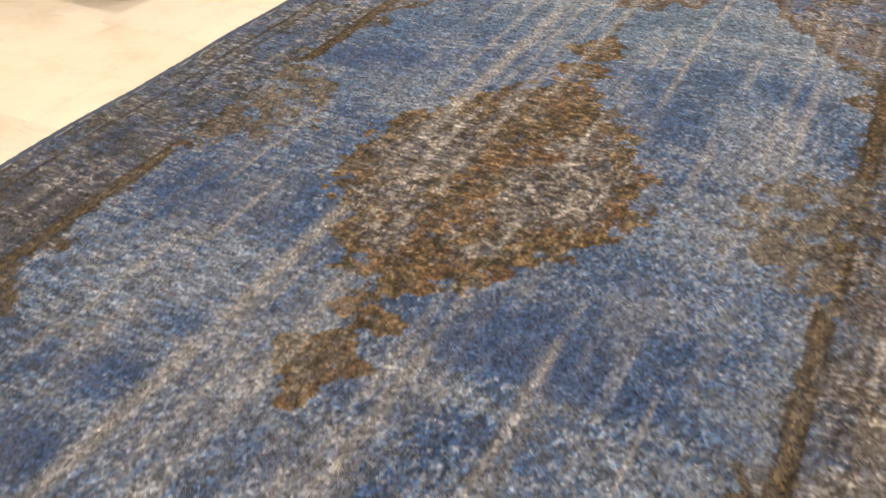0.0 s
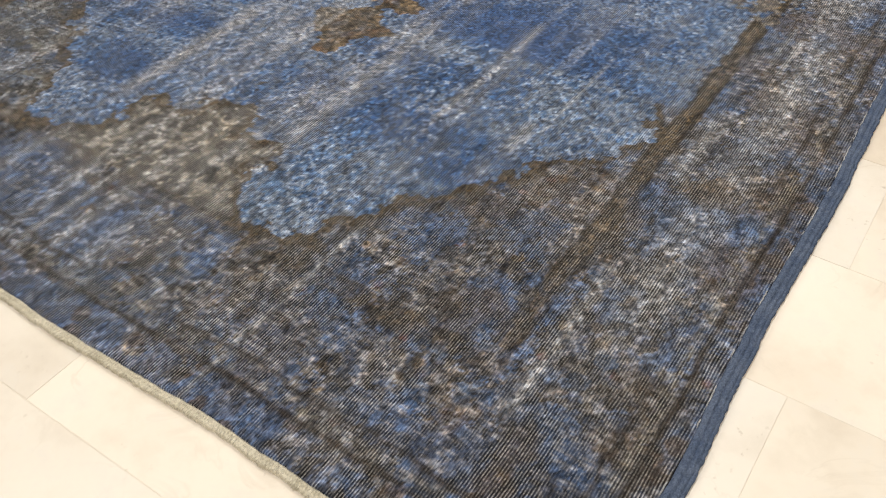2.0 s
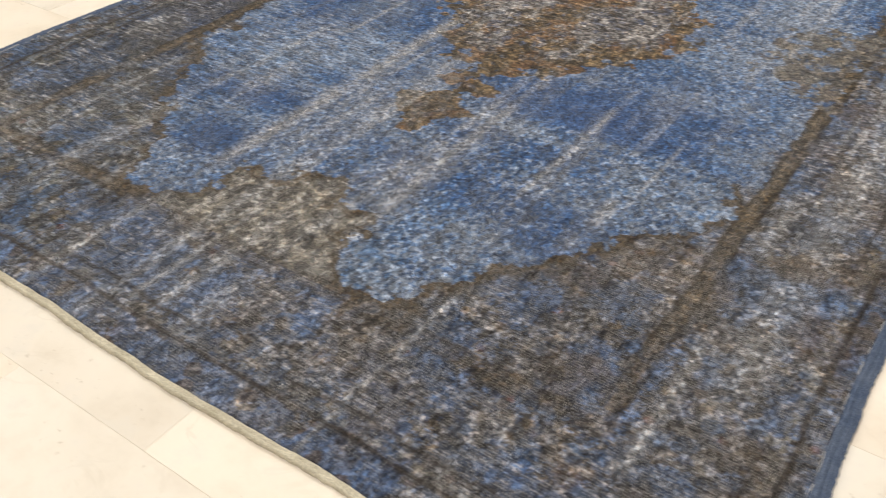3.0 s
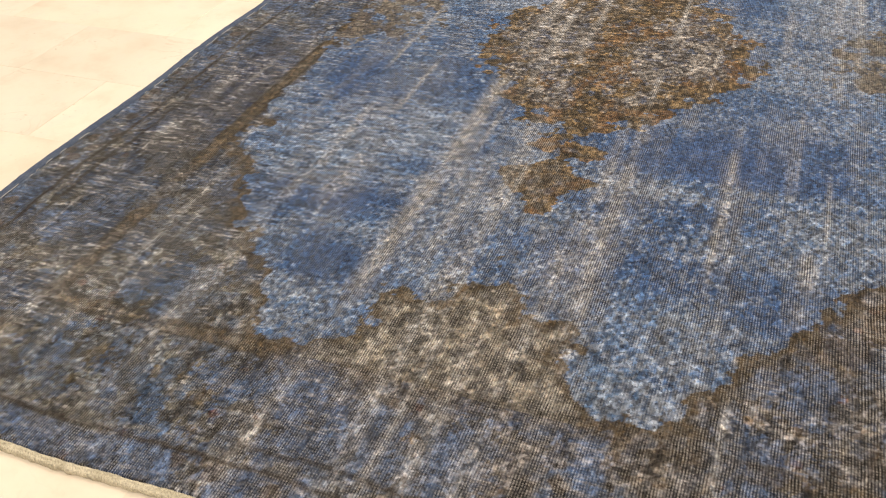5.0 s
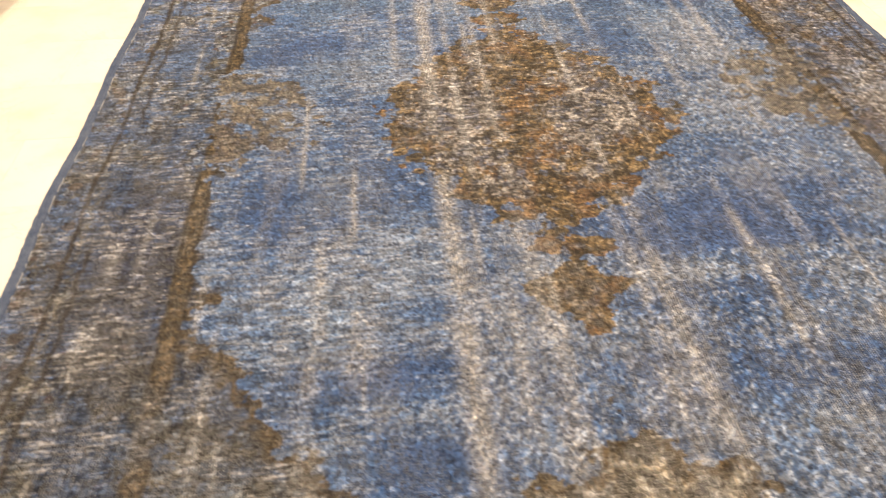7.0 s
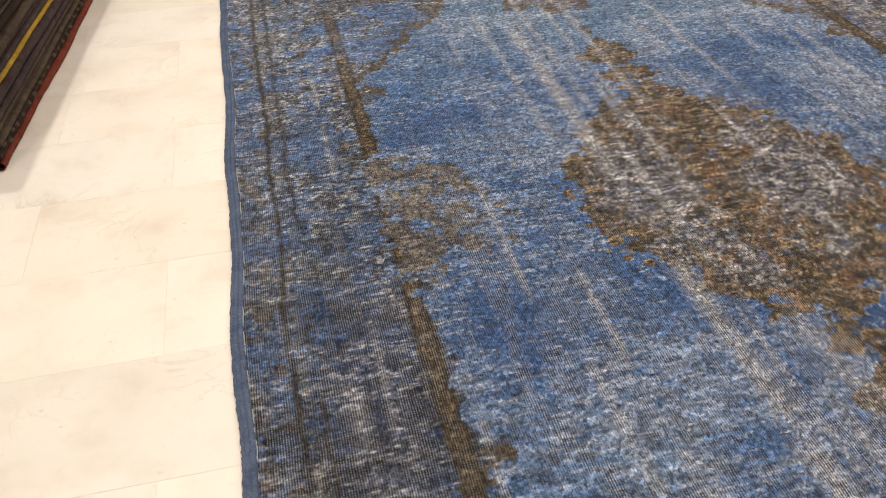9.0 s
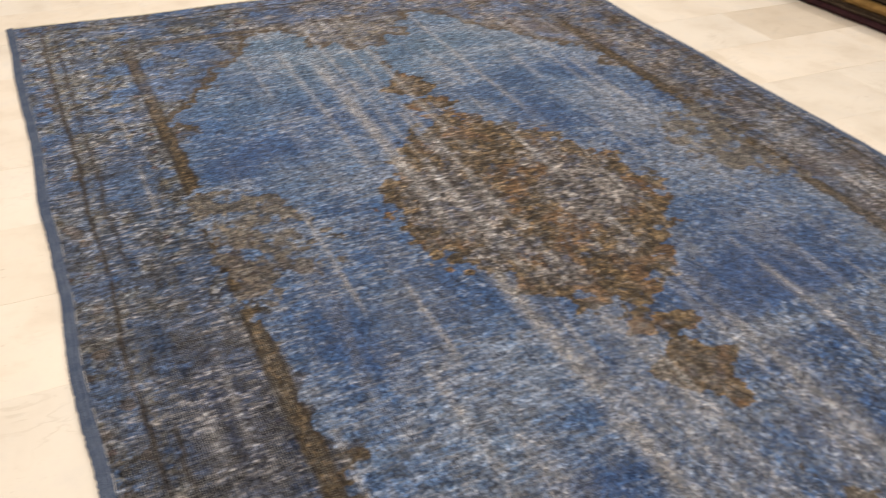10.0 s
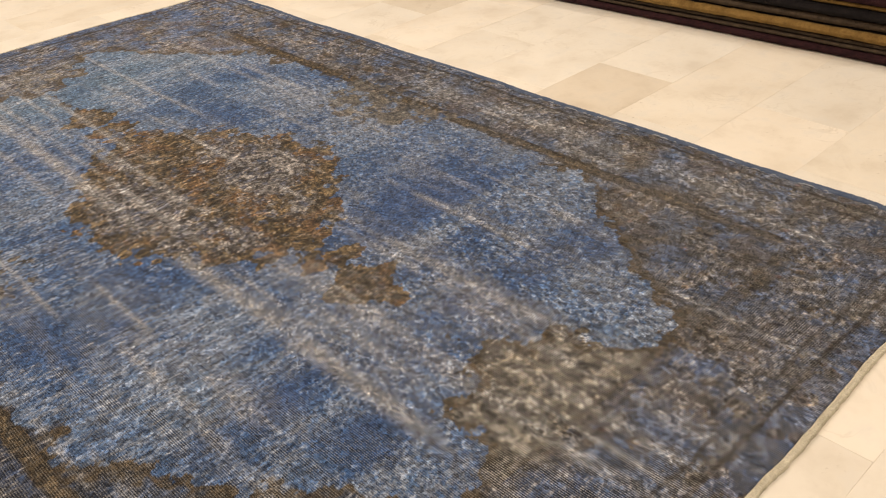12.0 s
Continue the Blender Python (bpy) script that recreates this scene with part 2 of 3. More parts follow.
def grout_material():
    m, n, l, b = material("grout", 0.9)
    obj = coords(n, l)
    l.new(ramp_node(n, l, noise_node(n, l, obj, 30, 4), [(0.3, (0.66, 0.61, 0.535)), (0.7, (0.75, 0.70, 0.625))]), b.inputs["Base Color"])
    return m


PILE = wool_pile()
BLUE_CORD = yarn("blue_selvage_yarn", (0.060, 0.088, 0.155), (0.122, 0.155, 0.228), 260)
CREAM_CORD = yarn("cream_cotton_cord", (0.44, 0.41, 0.32), (0.68, 0.64, 0.53), 180, "X")
STITCH = yarn("pale_stitch_thread", (0.26, 0.27, 0.30), (0.44, 0.45, 0.47), 200)
MARBLE, GREY_MARBLE, GROUT = marble(), marble("grey_marble_tile", (0.85, 0.83, 0.80)), grout_material()
WALL_PAINT, CEILING_PAINT = plaster("cream_wall_paint", (0.62, 0.57, 0.50)), plaster("white_ceiling_paint", (0.78, 0.76, 0.72))

# ---- the room: plain walls, ceiling and the tiled floor ----
X0, X1, Y0, Y1 = -4.6, 5.0, -4.8, 6.4
FLOOR = part("floor", box_bm(X0, Y0, -0.12, X1, Y1, -0.0008), GROUT)
tagged(FLOOR, "cream marble floor tiles in running bond", "floor", kind="structure")
for name, box in (("wall_west", (X0 - 0.2, Y0, -0.12, X0, Y1, CEILING)), ("wall_east", (X1, Y0, -0.12, X1 + 0.2, Y1, CEILING)),
                  ("wall_south", (X0 - 0.2, Y0 - 0.2, -0.12, X1 + 0.2, Y0, CEILING)), ("wall_north", (X0 - 0.2, Y1, -0.12, X1 + 0.2, Y1 + 0.2, CEILING))):
    tagged(part(name, box_bm(*box), WALL_PAINT), "plain cream painted showroom wall", "wall", kind="structure")
tagged(part("ceiling", box_bm(X0 - 0.2, Y0 - 0.2, CEILING, X1 + 0.2, Y1 + 0.2, CEILING + 0.15), CEILING_PAINT), "plain white ceiling", "ceiling", kind="structure")

# ---- the worn overdyed rug ----
CX, CY = 0.004, -0.057              # middle of the rug
HALF_W, HALF_L = 1.121, 1.693      # to the outer edges
PILE_W, PILE_L = 1.097, 1.681     # to the pile's own edges

FIELD = [(0, 0), (0.762, 0), (0.762, 0.60), (0.695, 0.655), (0.70, 0.69), (0.76, 0.735), (0.705, 0.82), (0.64, 0.895), (0.59, 0.955),
         (0.54, 1.055), (0.455, 1.145), (0.405, 1.23), (0.375, 1.31), (0.325, 1.35), (0.27, 1.34), (0.205, 1.285), (0.172, 1.25),
         (0.195, 1.215), (0.185, 1.165), (0.145, 1.145), (0.105, 1.16), (0.075, 1.155), (0.07, 1.10), (0.04, 1.08), (0, 1.072)]
MEDALLION = [(-0.02, 0.52), (0.03, 0.505), (0.08, 0.465), (0.18, 0.365), (0.24, 0.285), (0.30, 0.185), (0.35, 0.08), (0.372, -0.05), (0.35, -0.14),
             (0.30, -0.22), (0.235, -0.30), (0.19, -0.375), (0.12, -0.445), (0.05, -0.495), (0.01, -0.53), (-0.02, -0.535)]
LEAF = [(-0.02, -0.545), (0.05, -0.548), (0.095, -0.585), (0.05, -0.615), (-0.02, -0.625)]
PENDANT = [(-0.02, -0.63), (0.025, -0.64), (0.05, -0.68), (0.115, -0.715), (0.07, -0.75), (0.045, -0.79), (0.015, -0.845), (-0.02, -0.85)]
PALMETTE = [(0.80, 0.33), (0.66, 0.26), (0.575, 0.205), (0.61, 0.115), (0.535, 0.055), (0.61, 0.01), (0.555, -0.085), (0.61, -0.125), (0.70, -0.10), (0.735, -0.19), (0.80, -0.23)]


def rug_colours(u, v):
    """The knots' colours, with far-end sheen painted in, and how bare each place is worn, for the rug's own
    coordinates.
    """
    u = u - 0.022               # the pattern sits a little off the middle
    rag_u = u + 0.040 * (fbm(u * 14, v * 14, 10, 2) - 0.5) + 0.022 * (fbm(u * 45, v * 45, 3, 2) - 0.5) + 0.012 * (value_noise(u * 150, v * 150, 5) - 0.5)
    rag_v = v + 0.040 * (fbm(u * 14, v * 14, 21, 2) - 0.5) + 0.022 * (fbm(u * 45, v * 45, 8, 2) - 0.5) + 0.012 * (value_noise(u * 150, v * 150, 9) - 0.5)
    au, av = np.abs(rag_u), np.abs(rag_v)
    scallop = 0.011 * np.abs(np.sin((rag_u + 1.3 * rag_v) * 48)) + 0.011 * np.abs(np.sin((rag_u - 1.3 * rag_v) * 48)) - 0.013
    ragged = ramp(fbm(u * 30, v * 30, 6, 2), 0.28, 0.72) - 0.5
    field = inside(au, av, FIELD) + scallop + 0.024 * ragged
    medallion = inside(au, rag_v, MEDALLION) + 1.9 * scallop + 0.060 * ragged
    flip = -np.abs(rag_v)
    pendant = np.maximum(inside(au, flip, LEAF), inside(au, flip, PENDANT)) + 0.018 * ragged
    palmette = inside(au, rag_v, PALMETTE) + 0.05 * ragged

    speck = value_noise(u * 238, v * 238, 1)                       # knot by knot
    curdle = fbm(u * 150, v * 105, 2, 2)                             # clumps of a few knots
    dash = fbm(u * 42, v * 235, 6, 2)                              # short runs along the weft
    cloud = fbm(u * 3.2, v * 3.2, 11, 4)
    blotch = fbm(u * 9, v * 9, 14, 3)

    drift = fbm(u * 5.5, v * 13, 19, 3)                            # pale and dark bands across
    band = fbm(u * 2.2, v * 42, 23, 2)

    # blue field
    deep = np.zeros(u.shape)
    for gx, gy, sx, sy, amount in ((0.37, -0.53, 0.24, 0.20, 1.0), (-0.36, -0.90, 0.13, 0.09, 0.55), (-0.30, -1.10, 0.09, 0.09, 0.45),
                                   (0.50, -0.99, 0.10, 0.08, 0.5), (-0.62, 0.45, 0.16, 0.10, 0.6), (-0.62, -0.35, 0.10, 0.22, 0.5), (0.12, 0.98, 0.2, 0.12, 0.3), (0.0, -0.95, 0.30, 0.10, 0.25), (-0.25, -0.72, 0.12, 0.12, 0.3)):
        deep = np.maximum(deep, amount * np.exp(-((u - gx) / sx) ** 2 - ((v - gy) / sy) ** 2))
    deep = deep * np.where((u > 0) & (v < -0.4) & (v > -0.85), ramp(v + 0.05 * (blotch - 0.5), -0.655, -0.615), 1.0)
    tone = np.clip(0.45 + 1.0 * (cloud - 0.5) + 1.0 * (blotch - 0.5) + 0.9 * (drift - 0.5) - 0.9 * deep, 0, 1)
    base = mixed(np.array((0.024, 0.062, 0.155)), (0.074, 0.132, 0.244), tone)
    base = mixed(base, (0.026, 0.058, 0.150), 0.75 * deep)
    # field turns a paler, greyer teal towards +v, in patches
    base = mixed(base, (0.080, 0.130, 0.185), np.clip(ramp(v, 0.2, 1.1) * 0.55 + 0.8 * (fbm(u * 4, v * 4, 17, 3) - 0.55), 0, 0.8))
    south_east = ramp(u - 0.5 * v, -0.1, 0.5)
    fleck = curdle * (0.25 + 0.75 * south_east) + dash * 0.75 * (1 - south_east)
    light = ramp(fleck + 0.45 * (cloud - 0.5) + 0.55 * (drift - 0.5) + 0.35 * (band - 0.5) + 0.30 * (speck - 0.5) - 0.34 * deep, 0.44, 0.66)
    base = mixed(base, (0.188, 0.222, 0.280), (0.52 + 0.15 * south_east) * light * (1 - 0.75 * deep))
    base = mixed(base, (0.014, 0.028, 0.070), (0.50 - 0.35 * deep) * ramp(fbm(u * 95, v * 80, 18, 2) + 0.25 * (speck - 0.5), 0.44, 0.24))
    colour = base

    # medallion, pendants and palmettes: rusty rims, taupe middles
    rust = mixed(np.array((0.036, 0.026, 0.014)), (0.140, 0.100, 0.056), ramp(fbm(u * 60, v * 60, 4, 2) + 0.4 * (speck - 0.5), 0.28, 0.76))
    rust = mixed(rust, (0.022, 0.018, 0.014), 0.8 * ramp(fbm(u * 75, v * 75, 7, 2), 0.56, 0.68))
    rust = mixed(rust, (0.130, 0.066, 0.032), 0.38 * ramp(fbm(u * 16, v * 16, 2, 2), 0.52, 0.68))
    taupe = mixed(np.array((0.058, 0.056, 0.060)), (0.215, 0.208, 0.208), ramp(fbm(u * 70, v * 70, 12, 2) + 0.4 * (speck - 0.5), 0.26, 0.74))
    taupe = mixed(taupe, (0.050, 0.065, 0.110), 0.8 * ramp(fbm(u * 55, v * 55, 15, 2), 0.55, 0.66))
    taupe = mixed(taupe, (0.016, 0.013, 0.014), 0.85 * ramp(fbm(u * 80, v * 80, 19, 2), 0.60, 0.69))
    middle = ramp(medallion + 0.20 * (blotch - 0.5) + 0.14 * (curdle - 0.5), 0.055, 0.105)
    colour = np.where((medallion > 0)[..., None], mixed(rust, taupe, 0.92 * middle), colour)
    colour = np.where((pendant > 0)[..., None], mixed(rust, taupe, 0.5 * ramp(pendant, 0.022, 0.040)), colour)
    olive = mixed(np.array((0.042, 0.036, 0.024)), (0.135, 0.118, 0.085), ramp(fbm(u * 65, v * 65, 10, 2), 0.32, 0.7))
    olive = mixed(olive, (0.014, 0.013, 0.012), 0.8 * ramp(fbm(u * 70, v * 70, 16, 2), 0.58, 0.68))
    colour = np.where((palmette > 0)[..., None], mixed(colour, mixed(olive, rust, 0.30), 0.85 * ramp(fbm(u * 22, v * 22, 12, 3) + 0.25 * (curdle - 0.5), 0.34, 0.50)), colour)

    # spandrels and borders: a small busy pattern, mostly lost
    d1, r1, r2 = cells(u * 26, v * 26, 2)
    d2, q1, q2 = cells(u * 62, v * 62, 9)
    ground = mixed(np.array((0.040, 0.048, 0.072)), (0.188, 0.193, 0.222), ramp(curdle * 0.65 + speck * 0.5 + 0.3 * (drift - 0.5), 0.40, 0.76))
    ground = mixed(ground, (0.040, 0.060, 0.120), 0.75 * ramp(q1, 0.66, 0.72))
    ground = mixed(ground, (0.115, 0.093, 0.060), 0.55 * ramp(q2, 0.74, 0.80))
    ground = mixed(ground, (0.014, 0.012, 0.013), 0.9 * ramp(q2 + 0.3 * (speck - 0.5), 0.36, 0.20))
    ground = mixed(ground, (0.050, 0.080, 0.145), 0.75 * ((r1 > 0.74) & (d1 < 0.48)))
    ground = mixed(ground, (0.085, 0.026, 0.020), 0.7 * ((r1 < 0.05) & (d1 < 0.22)))
    ground = mixed(ground, (0.110, 0.078, 0.040), 0.6 * ((r1 > 0.05) & (r1 < 0.16) & (d1 < 0.3)))
    # faint rosettes along the main border, vine curls all over
    side_border = (np.abs(au - 0.89) < 0.085) & (av < 1.43)
    end_border = (np.abs(av - 1.48) < 0.09) & (au < 0.98)
    along = np.where(side_border, rag_v, rag_u)
    over = np.where(side_border, au - 0.89, av - 1.48)
    step = (along / 0.23 + 0.5) % 1.0 - 0.5
    ros = np.hypot(step * 0.23, over)
    mid = np.hypot((np.abs(step) - 0.5) * 0.23, over * 0.8)
    main = side_border | end_border
    soft_spot = ramp(fbm(u * 18, v * 18, 5, 2), 0.36, 0.58)
    ground = mixed(ground, (0.045, 0.078, 0.150), np.where(main, 0.75 * soft_spot * ramp(ros, 0.058, 0.040) * ramp(ros, 0.012, 0.020), 0))
    ground = mixed(ground, (0.026, 0.020, 0.016), np.where(main, 0.70 * soft_spot * np.exp(-((ros - 0.062) / 0.008) ** 2), 0))
    ground = mixed(ground, (0.100, 0.068, 0.034), np.where(main, 0.65 * soft_spot * ramp(mid, 0.034, 0.020), 0))
    ground = mixed(ground, (0.110, 0.075, 0.035), np.where(main, 0.60 * ramp(ros, 0.016, 0.010), 0))
    curl = np.abs(fbm(u * 21 + 0.6 * blotch, v * 21, 11, 2) - 0.5)
    ground = mixed(ground, (0.030, 0.024, 0.020), 0.62 * ramp(curl, 0.040, 0.012) * ramp(fbm(u * 8, v * 8, 7, 2), 0.34, 0.52))
    wash = fbm(u * 11, v * 11, 22, 3)
    ground = mixed(ground, (0.036, 0.072, 0.158), 0.80 * ramp(wash + 0.22 * (speck - 0.5), 0.475, 0.56))
    ground = mixed(ground, (0.026, 0.024, 0.028), 0.50 * ramp(fbm(u * 13, v * 13, 1, 3), 0.58, 0.68))
    ground = mixed(ground, (0.066, 0.046, 0.028), 0.55 * ramp(fbm(u * 10, v * 10, 14, 3), 0.54, 0.64) * ramp(u, 0.2, 0.6))
    warm = ramp(cloud + 0.3 * (blotch - 0.5), 0.42, 0.62)
    ground = ground * (1 + warm[..., None] * np.array((0.06, 0.02, -0.03)))
    shade = 0.68 + 0.60 * fbm(u * 5, v * 5, 20, 3)
    for gx, gy, sx, sy, amount in ((-0.86, -0.55, 0.22, 0.42, -0.54), (-0.92, -0.95, 0.14, 0.25, -0.20), (-0.62, -1.22, 0.20, 0.14, 0.06), (0.62, -1.00, 0.15, 0.2, -0.20),
                                   (0.55, -1.45, 0.25, 0.12, -0.15), (0.90, 0.30, 0.15, 0.8, -0.10), (-0.70, -1.02, 0.22, 0.24, -0.26), (0.60, -1.2, 0.3, 0.3, -0.08), (-0.88, 0.95, 0.25, 0.60, 0.26)):
        shade = shade + amount * np.exp(-((u - gx) / sx) ** 2 - ((v - gy) / sy) ** 2)
    ground = ground * shade[..., None]
    cool = ramp(-u, 0.1, 0.5)
    ground = ground * (1 + cool[..., None] * np.array((-0.20, -0.07, -0.02)))
    ground = mixed(ground, (0.030, 0.043, 0.092), 0.50 * np.exp(-((u + 0.88) / 0.15) ** 2 - ((v + 0.48) / 0.34) ** 2))
    cart = (np.abs(u) < 0.26) & (np.abs(v) > 1.04) & (np.abs(v) < 1.37)
    sand = mixed(np.array((0.080, 0.075, 0.062)), (0.225, 0.208, 0.175), ramp(fbm(u * 55, v * 55, 13, 2), 0.3, 0.68))
    sand = mixed(sand, (0.030, 0.026, 0.022), 0.8 * ramp(fbm(u * 60, v * 60, 18, 2), 0.56, 0.66))
    ground = np.where(cart[..., None], mixed(ground, sand, np.where(v < 0, 0.88, 0.40) * ramp(0.28 - np.abs(u), 0, 0.07)), ground)
    ground = mixed(ground, (0.270, 0.262, 0.268), 0.36 * ramp(dash + 0.2 * (speck - 0.5), 0.56, 0.70) * ramp(drift, 0.32, 0.6))
    outside = field <= 0
    blob_edge = fbm(u * 34, v * 34, 3, 2)
    rim = np.exp(-((-field - 0.012) / 0.014) ** 2)
    corner = (av > 0.65) & (av < 1.37)
    ground = mixed(ground, (0.042, 0.031, 0.018), np.where(corner, 1.0, 0.4) * rim * (0.65 + 0.6 * (curdle - 0.2)))

    ground = mixed(ground, (0.048, 0.038, 0.028), np.where(corner & ~cart, 0.55 * np.exp(field / 0.075) * ramp(blob_edge, 0.25, 0.6), 0))

    # border lines
    line_u = u + 0.012 * (fbm(v * 4, u * 2, 21, 2) - 0.5)
    line_v = v + 0.012 * (fbm(u * 4, v * 2, 22, 2) - 0.5)
    lu, lv = np.abs(line_u), np.abs(line_v)
    frame_d = np.where(lv < 1.375, np.where(lu < 0.782, np.minimum(0.782 - lu, 1.375 - lv), lu - 0.782), np.where(lu < 0.782, lv - 1.375, np.hypot(lu - 0.782, lv - 1.375)))
    fade = ramp(fbm(u * 5, v * 5, 23, 2), 0.22, 0.5)
    brown = mixed(np.array((0.026, 0.019, 0.011)), (0.088, 0.064, 0.036), ramp(curdle + 0.4 * (speck - 0.5), 0.35, 0.65))
    strength = np.where(lv > 1.34, np.where(u < -0.3, 0.60, 0.32), 0.95 - 0.25 * ramp(lv, 0.65, 0.95)) * (0.25 + 0.75 * fade)
    ground = ground + (brown - ground) * (strength * ramp(frame_d + 0.012 * ragged, 0.021, 0.012))[..., None]
    ground = mixed(ground, (0.016, 0.013, 0.010), 0.85 * strength * np.exp(-((frame_d - 0.016) / 0.005) ** 2))
    guard_d = np.maximum(lu - 1.035, lv - 1.612)
    inner_d = np.maximum(lu - 0.994, lv - 1.572)
    ground = mixed(ground, (0.026, 0.018, 0.012), 0.8 * ramp(fbm(u * 9, v * 9, 4, 2), 0.15, 0.36) * np.exp(-((guard_d + 0.004 * ragged) / 0.0055) ** 2))
    ground = mixed(ground, (0.028, 0.021, 0.016), 0.6 * fade * np.exp(-((inner_d + 0.008 * ragged) / 0.005) ** 2))
    ground = mixed(ground, (0.130, 0.118, 0.085), 0.45 * np.exp(-((guard_d + 0.017) / 0.010) ** 2) * ramp(curdle, 0.35, 0.6))
    outer = guard_d > 0.006
    bits, o1, o2 = cells(u * 24, v * 24, 13)
    guard = mixed(ground, (0.045, 0.075, 0.150), np.where(lv > 1.612, 0.62, 0.30) * ramp(o1 + 0.5 * (speck - 0.5), 0.35, 0.5))
    guard = mixed(guard, (0.050, 0.034, 0.022), 0.7 * ((o2 > 0.74) & (bits < 0.4)))
    ground = np.where(outer[..., None], guard, ground)
    use = outside & (palmette <= 0) | (frame_d + 0.010 * ragged < 0.021) & (lv < 1.0) & (palmette <= 0)
    colour = np.where(use[..., None], ground, colour)

    # wear: warp-wise streaks, bare patches and pale weft dashes
    bare = np.zeros(u.shape)
    for sx, width, a, b, amount in ((-0.230, 0.021, -1.25, 1.1, 1.0), (-0.089, 0.017, -1.55, -0.40, 1.0), (-0.080, 0.010, -0.4, 1.5, 0.6), (-0.43, 0.03, -1.1, -0.3, 0.5),
                                    (-0.142, 0.012, -1.5, -0.6, 0.6), (0.373, 0.010, -1.05, -0.3, 0.28), (0.488, 0.012, -0.75, -0.3, 0.3), (0.44, 0.014, -0.1, 1.4, 0.4), (0.56, 0.012, 0.1, 1.3, 0.4),
                                    (0.02, 0.016, -1.68, -1.15, 0.9), (-0.037, 0.009, -1.68, -1.15, 0.9), (0.92, 0.04, -1.3, 0.2, 0.6), (0.17, 0.012, 0.3, 1.5, 0.4), (-0.32, 0.012, 0.2, 1.5, 0.5),
                                    (-0.165, 0.010, -0.6, 1.5, 0.7), (0.26, 0.010, 0.3, 1.5, 0.6), (-0.02, 0.011, 0.2, 1.5, 0.6), (0.62, 0.012, -0.2, 1.2, 0.5), (0.64, 0.02, -1.68, -1.48, 0.8)):
        near = np.abs(u[0] - sx) < 3 * width + 0.02
        uu, vv = u[:, near], v[:, near]
        path = uu - sx - 0.012 * (fbm(vv * 1.7, sx * 40 + 0 * vv, 1, 2) - 0.5)
        along = ramp(vv, a, a + 0.15) * ramp(vv, b, b - 0.2) * ramp(fbm(vv * 5, sx * 90 + uu * 3, 6, 2), 0.18, 0.46)
        bare[:, near] = np.maximum(bare[:, near], amount * along * np.exp(-(path / width) ** 2))
    rng = np.random.RandomState(77)
    for k in range(58):
        south = k >= 32
        sx, width = rng.uniform(-1.0, 1.0), rng.uniform(0.007, 0.020) if south else rng.uniform(0.004, 0.009)
        mid, span, amount = rng.uniform(-1.68, -0.7) if south else rng.uniform(-1.6, 1.3), rng.uniform(0.15, 0.6), rng.uniform(0.35, 0.85)
        near = np.abs(u[0] - sx) < 0.06
        uu, vv = u[:, near], v[:, near]
        along = ramp(np.abs(vv - mid), span, span * 0.6) * ramp(fbm(vv * 9, sx * 90 + uu * 12, k, 2), 0.30, 0.55)
        bare[:, near] = np.maximum(bare[:, near], amount * along * np.exp(-((uu - sx - 0.008 * (fbm(vv * 2, sx * 40 + 0 * vv, 2, 2) - 0.5)) / width) ** 2))
    patches = ramp(fbm(u * 16, v * 3.0, 5, 3), 0.48, 0.70) * 0.45 * ramp(-medallion, -0.12, 0.02)
    thin = ramp(-v + 0.4 * u, 0.4, 1.3) * np.where(use, 0.62, 0.42)
    everywhere = 0.06 + np.where(use, 0.30 * ramp(-v, -0.2, 0.9), 0) + 0.34 * ramp(fbm(u * 5, v * 2.5, 16, 3), 0.36, 0.62) * ramp(-v, -0.9, 0.5)
    worn = np.clip(np.maximum(np.maximum(bare, everywhere), patches * (0.5 + ramp(-v, -0.4, 0.6))) + thin * ramp(fbm(u * 10, v * 4, 8, 3), 0.35, 0.6), 0, 1)
    pale = np.clip(bare * 1.0 + 0.22 * patches + 0.42 * ramp(dash, 0.60, 0.74) * (1 - 0.6 * south_east) * ramp(drift, 0.3, 0.6), 0, 1)
    colour = mixed(colour, (0.268, 0.276, 0.292), pale * (0.45 + 0.55 * ramp(speck, 0.3, 0.8)))
    west = 1 - south_east
    clump = ramp(fbm(u * 140, v * 95, 15, 2), 0.26, 0.74) * south_east + ramp(fbm(u * 48, v * 225, 17, 2), 0.26, 0.74) * west
    blob = ramp(fbm(u * 72, v * 58, 9, 2), 0.28, 0.72) * south_east + ramp(fbm(u * 34, v * 110, 20, 2), 0.28, 0.72) * west
    busy = np.where(use, 0.60 - 0.20 * ramp(v, 0, 1), np.where(medallion > 0, 0.62, (0.32 + 0.20 * ramp(-v, 0.2, 1.0)) * (1 - 0.5 * deep)))
    for part_noise, much in ((speck, 0.55), (clump, 0.72), (blob, 0.60)):
        colour = colour * (1 + busy * much * (2 * part_noise - 1) * 0.95)[..., None]
    # lines and outlines stay legible over the wear
    line = np.maximum(np.maximum(0.95 * ramp(fbm(u * 14, v * 14, 4, 2), 0.26, 0.46) * np.exp(-((guard_d + 0.004 * ragged) / 0.0068) ** 2), 0.75 * fade * np.exp(-((inner_d + 0.008 * ragged) / 0.0058) ** 2)),
                      0.8 * strength * np.exp(-((frame_d - 0.016) / 0.0045) ** 2))
    rail = strength * ramp(frame_d + 0.012 * ragged, 0.021, 0.012)
    colour = colour + (brown * (0.5 + 1.0 * clump)[..., None] - colour) * np.where(use, 0.65 * rail, 0)[..., None]
    colour = mixed(colour, (0.020, 0.016, 0.013), np.where(use, 0.92 * line * (0.6 + 0.5 * speck), 0))
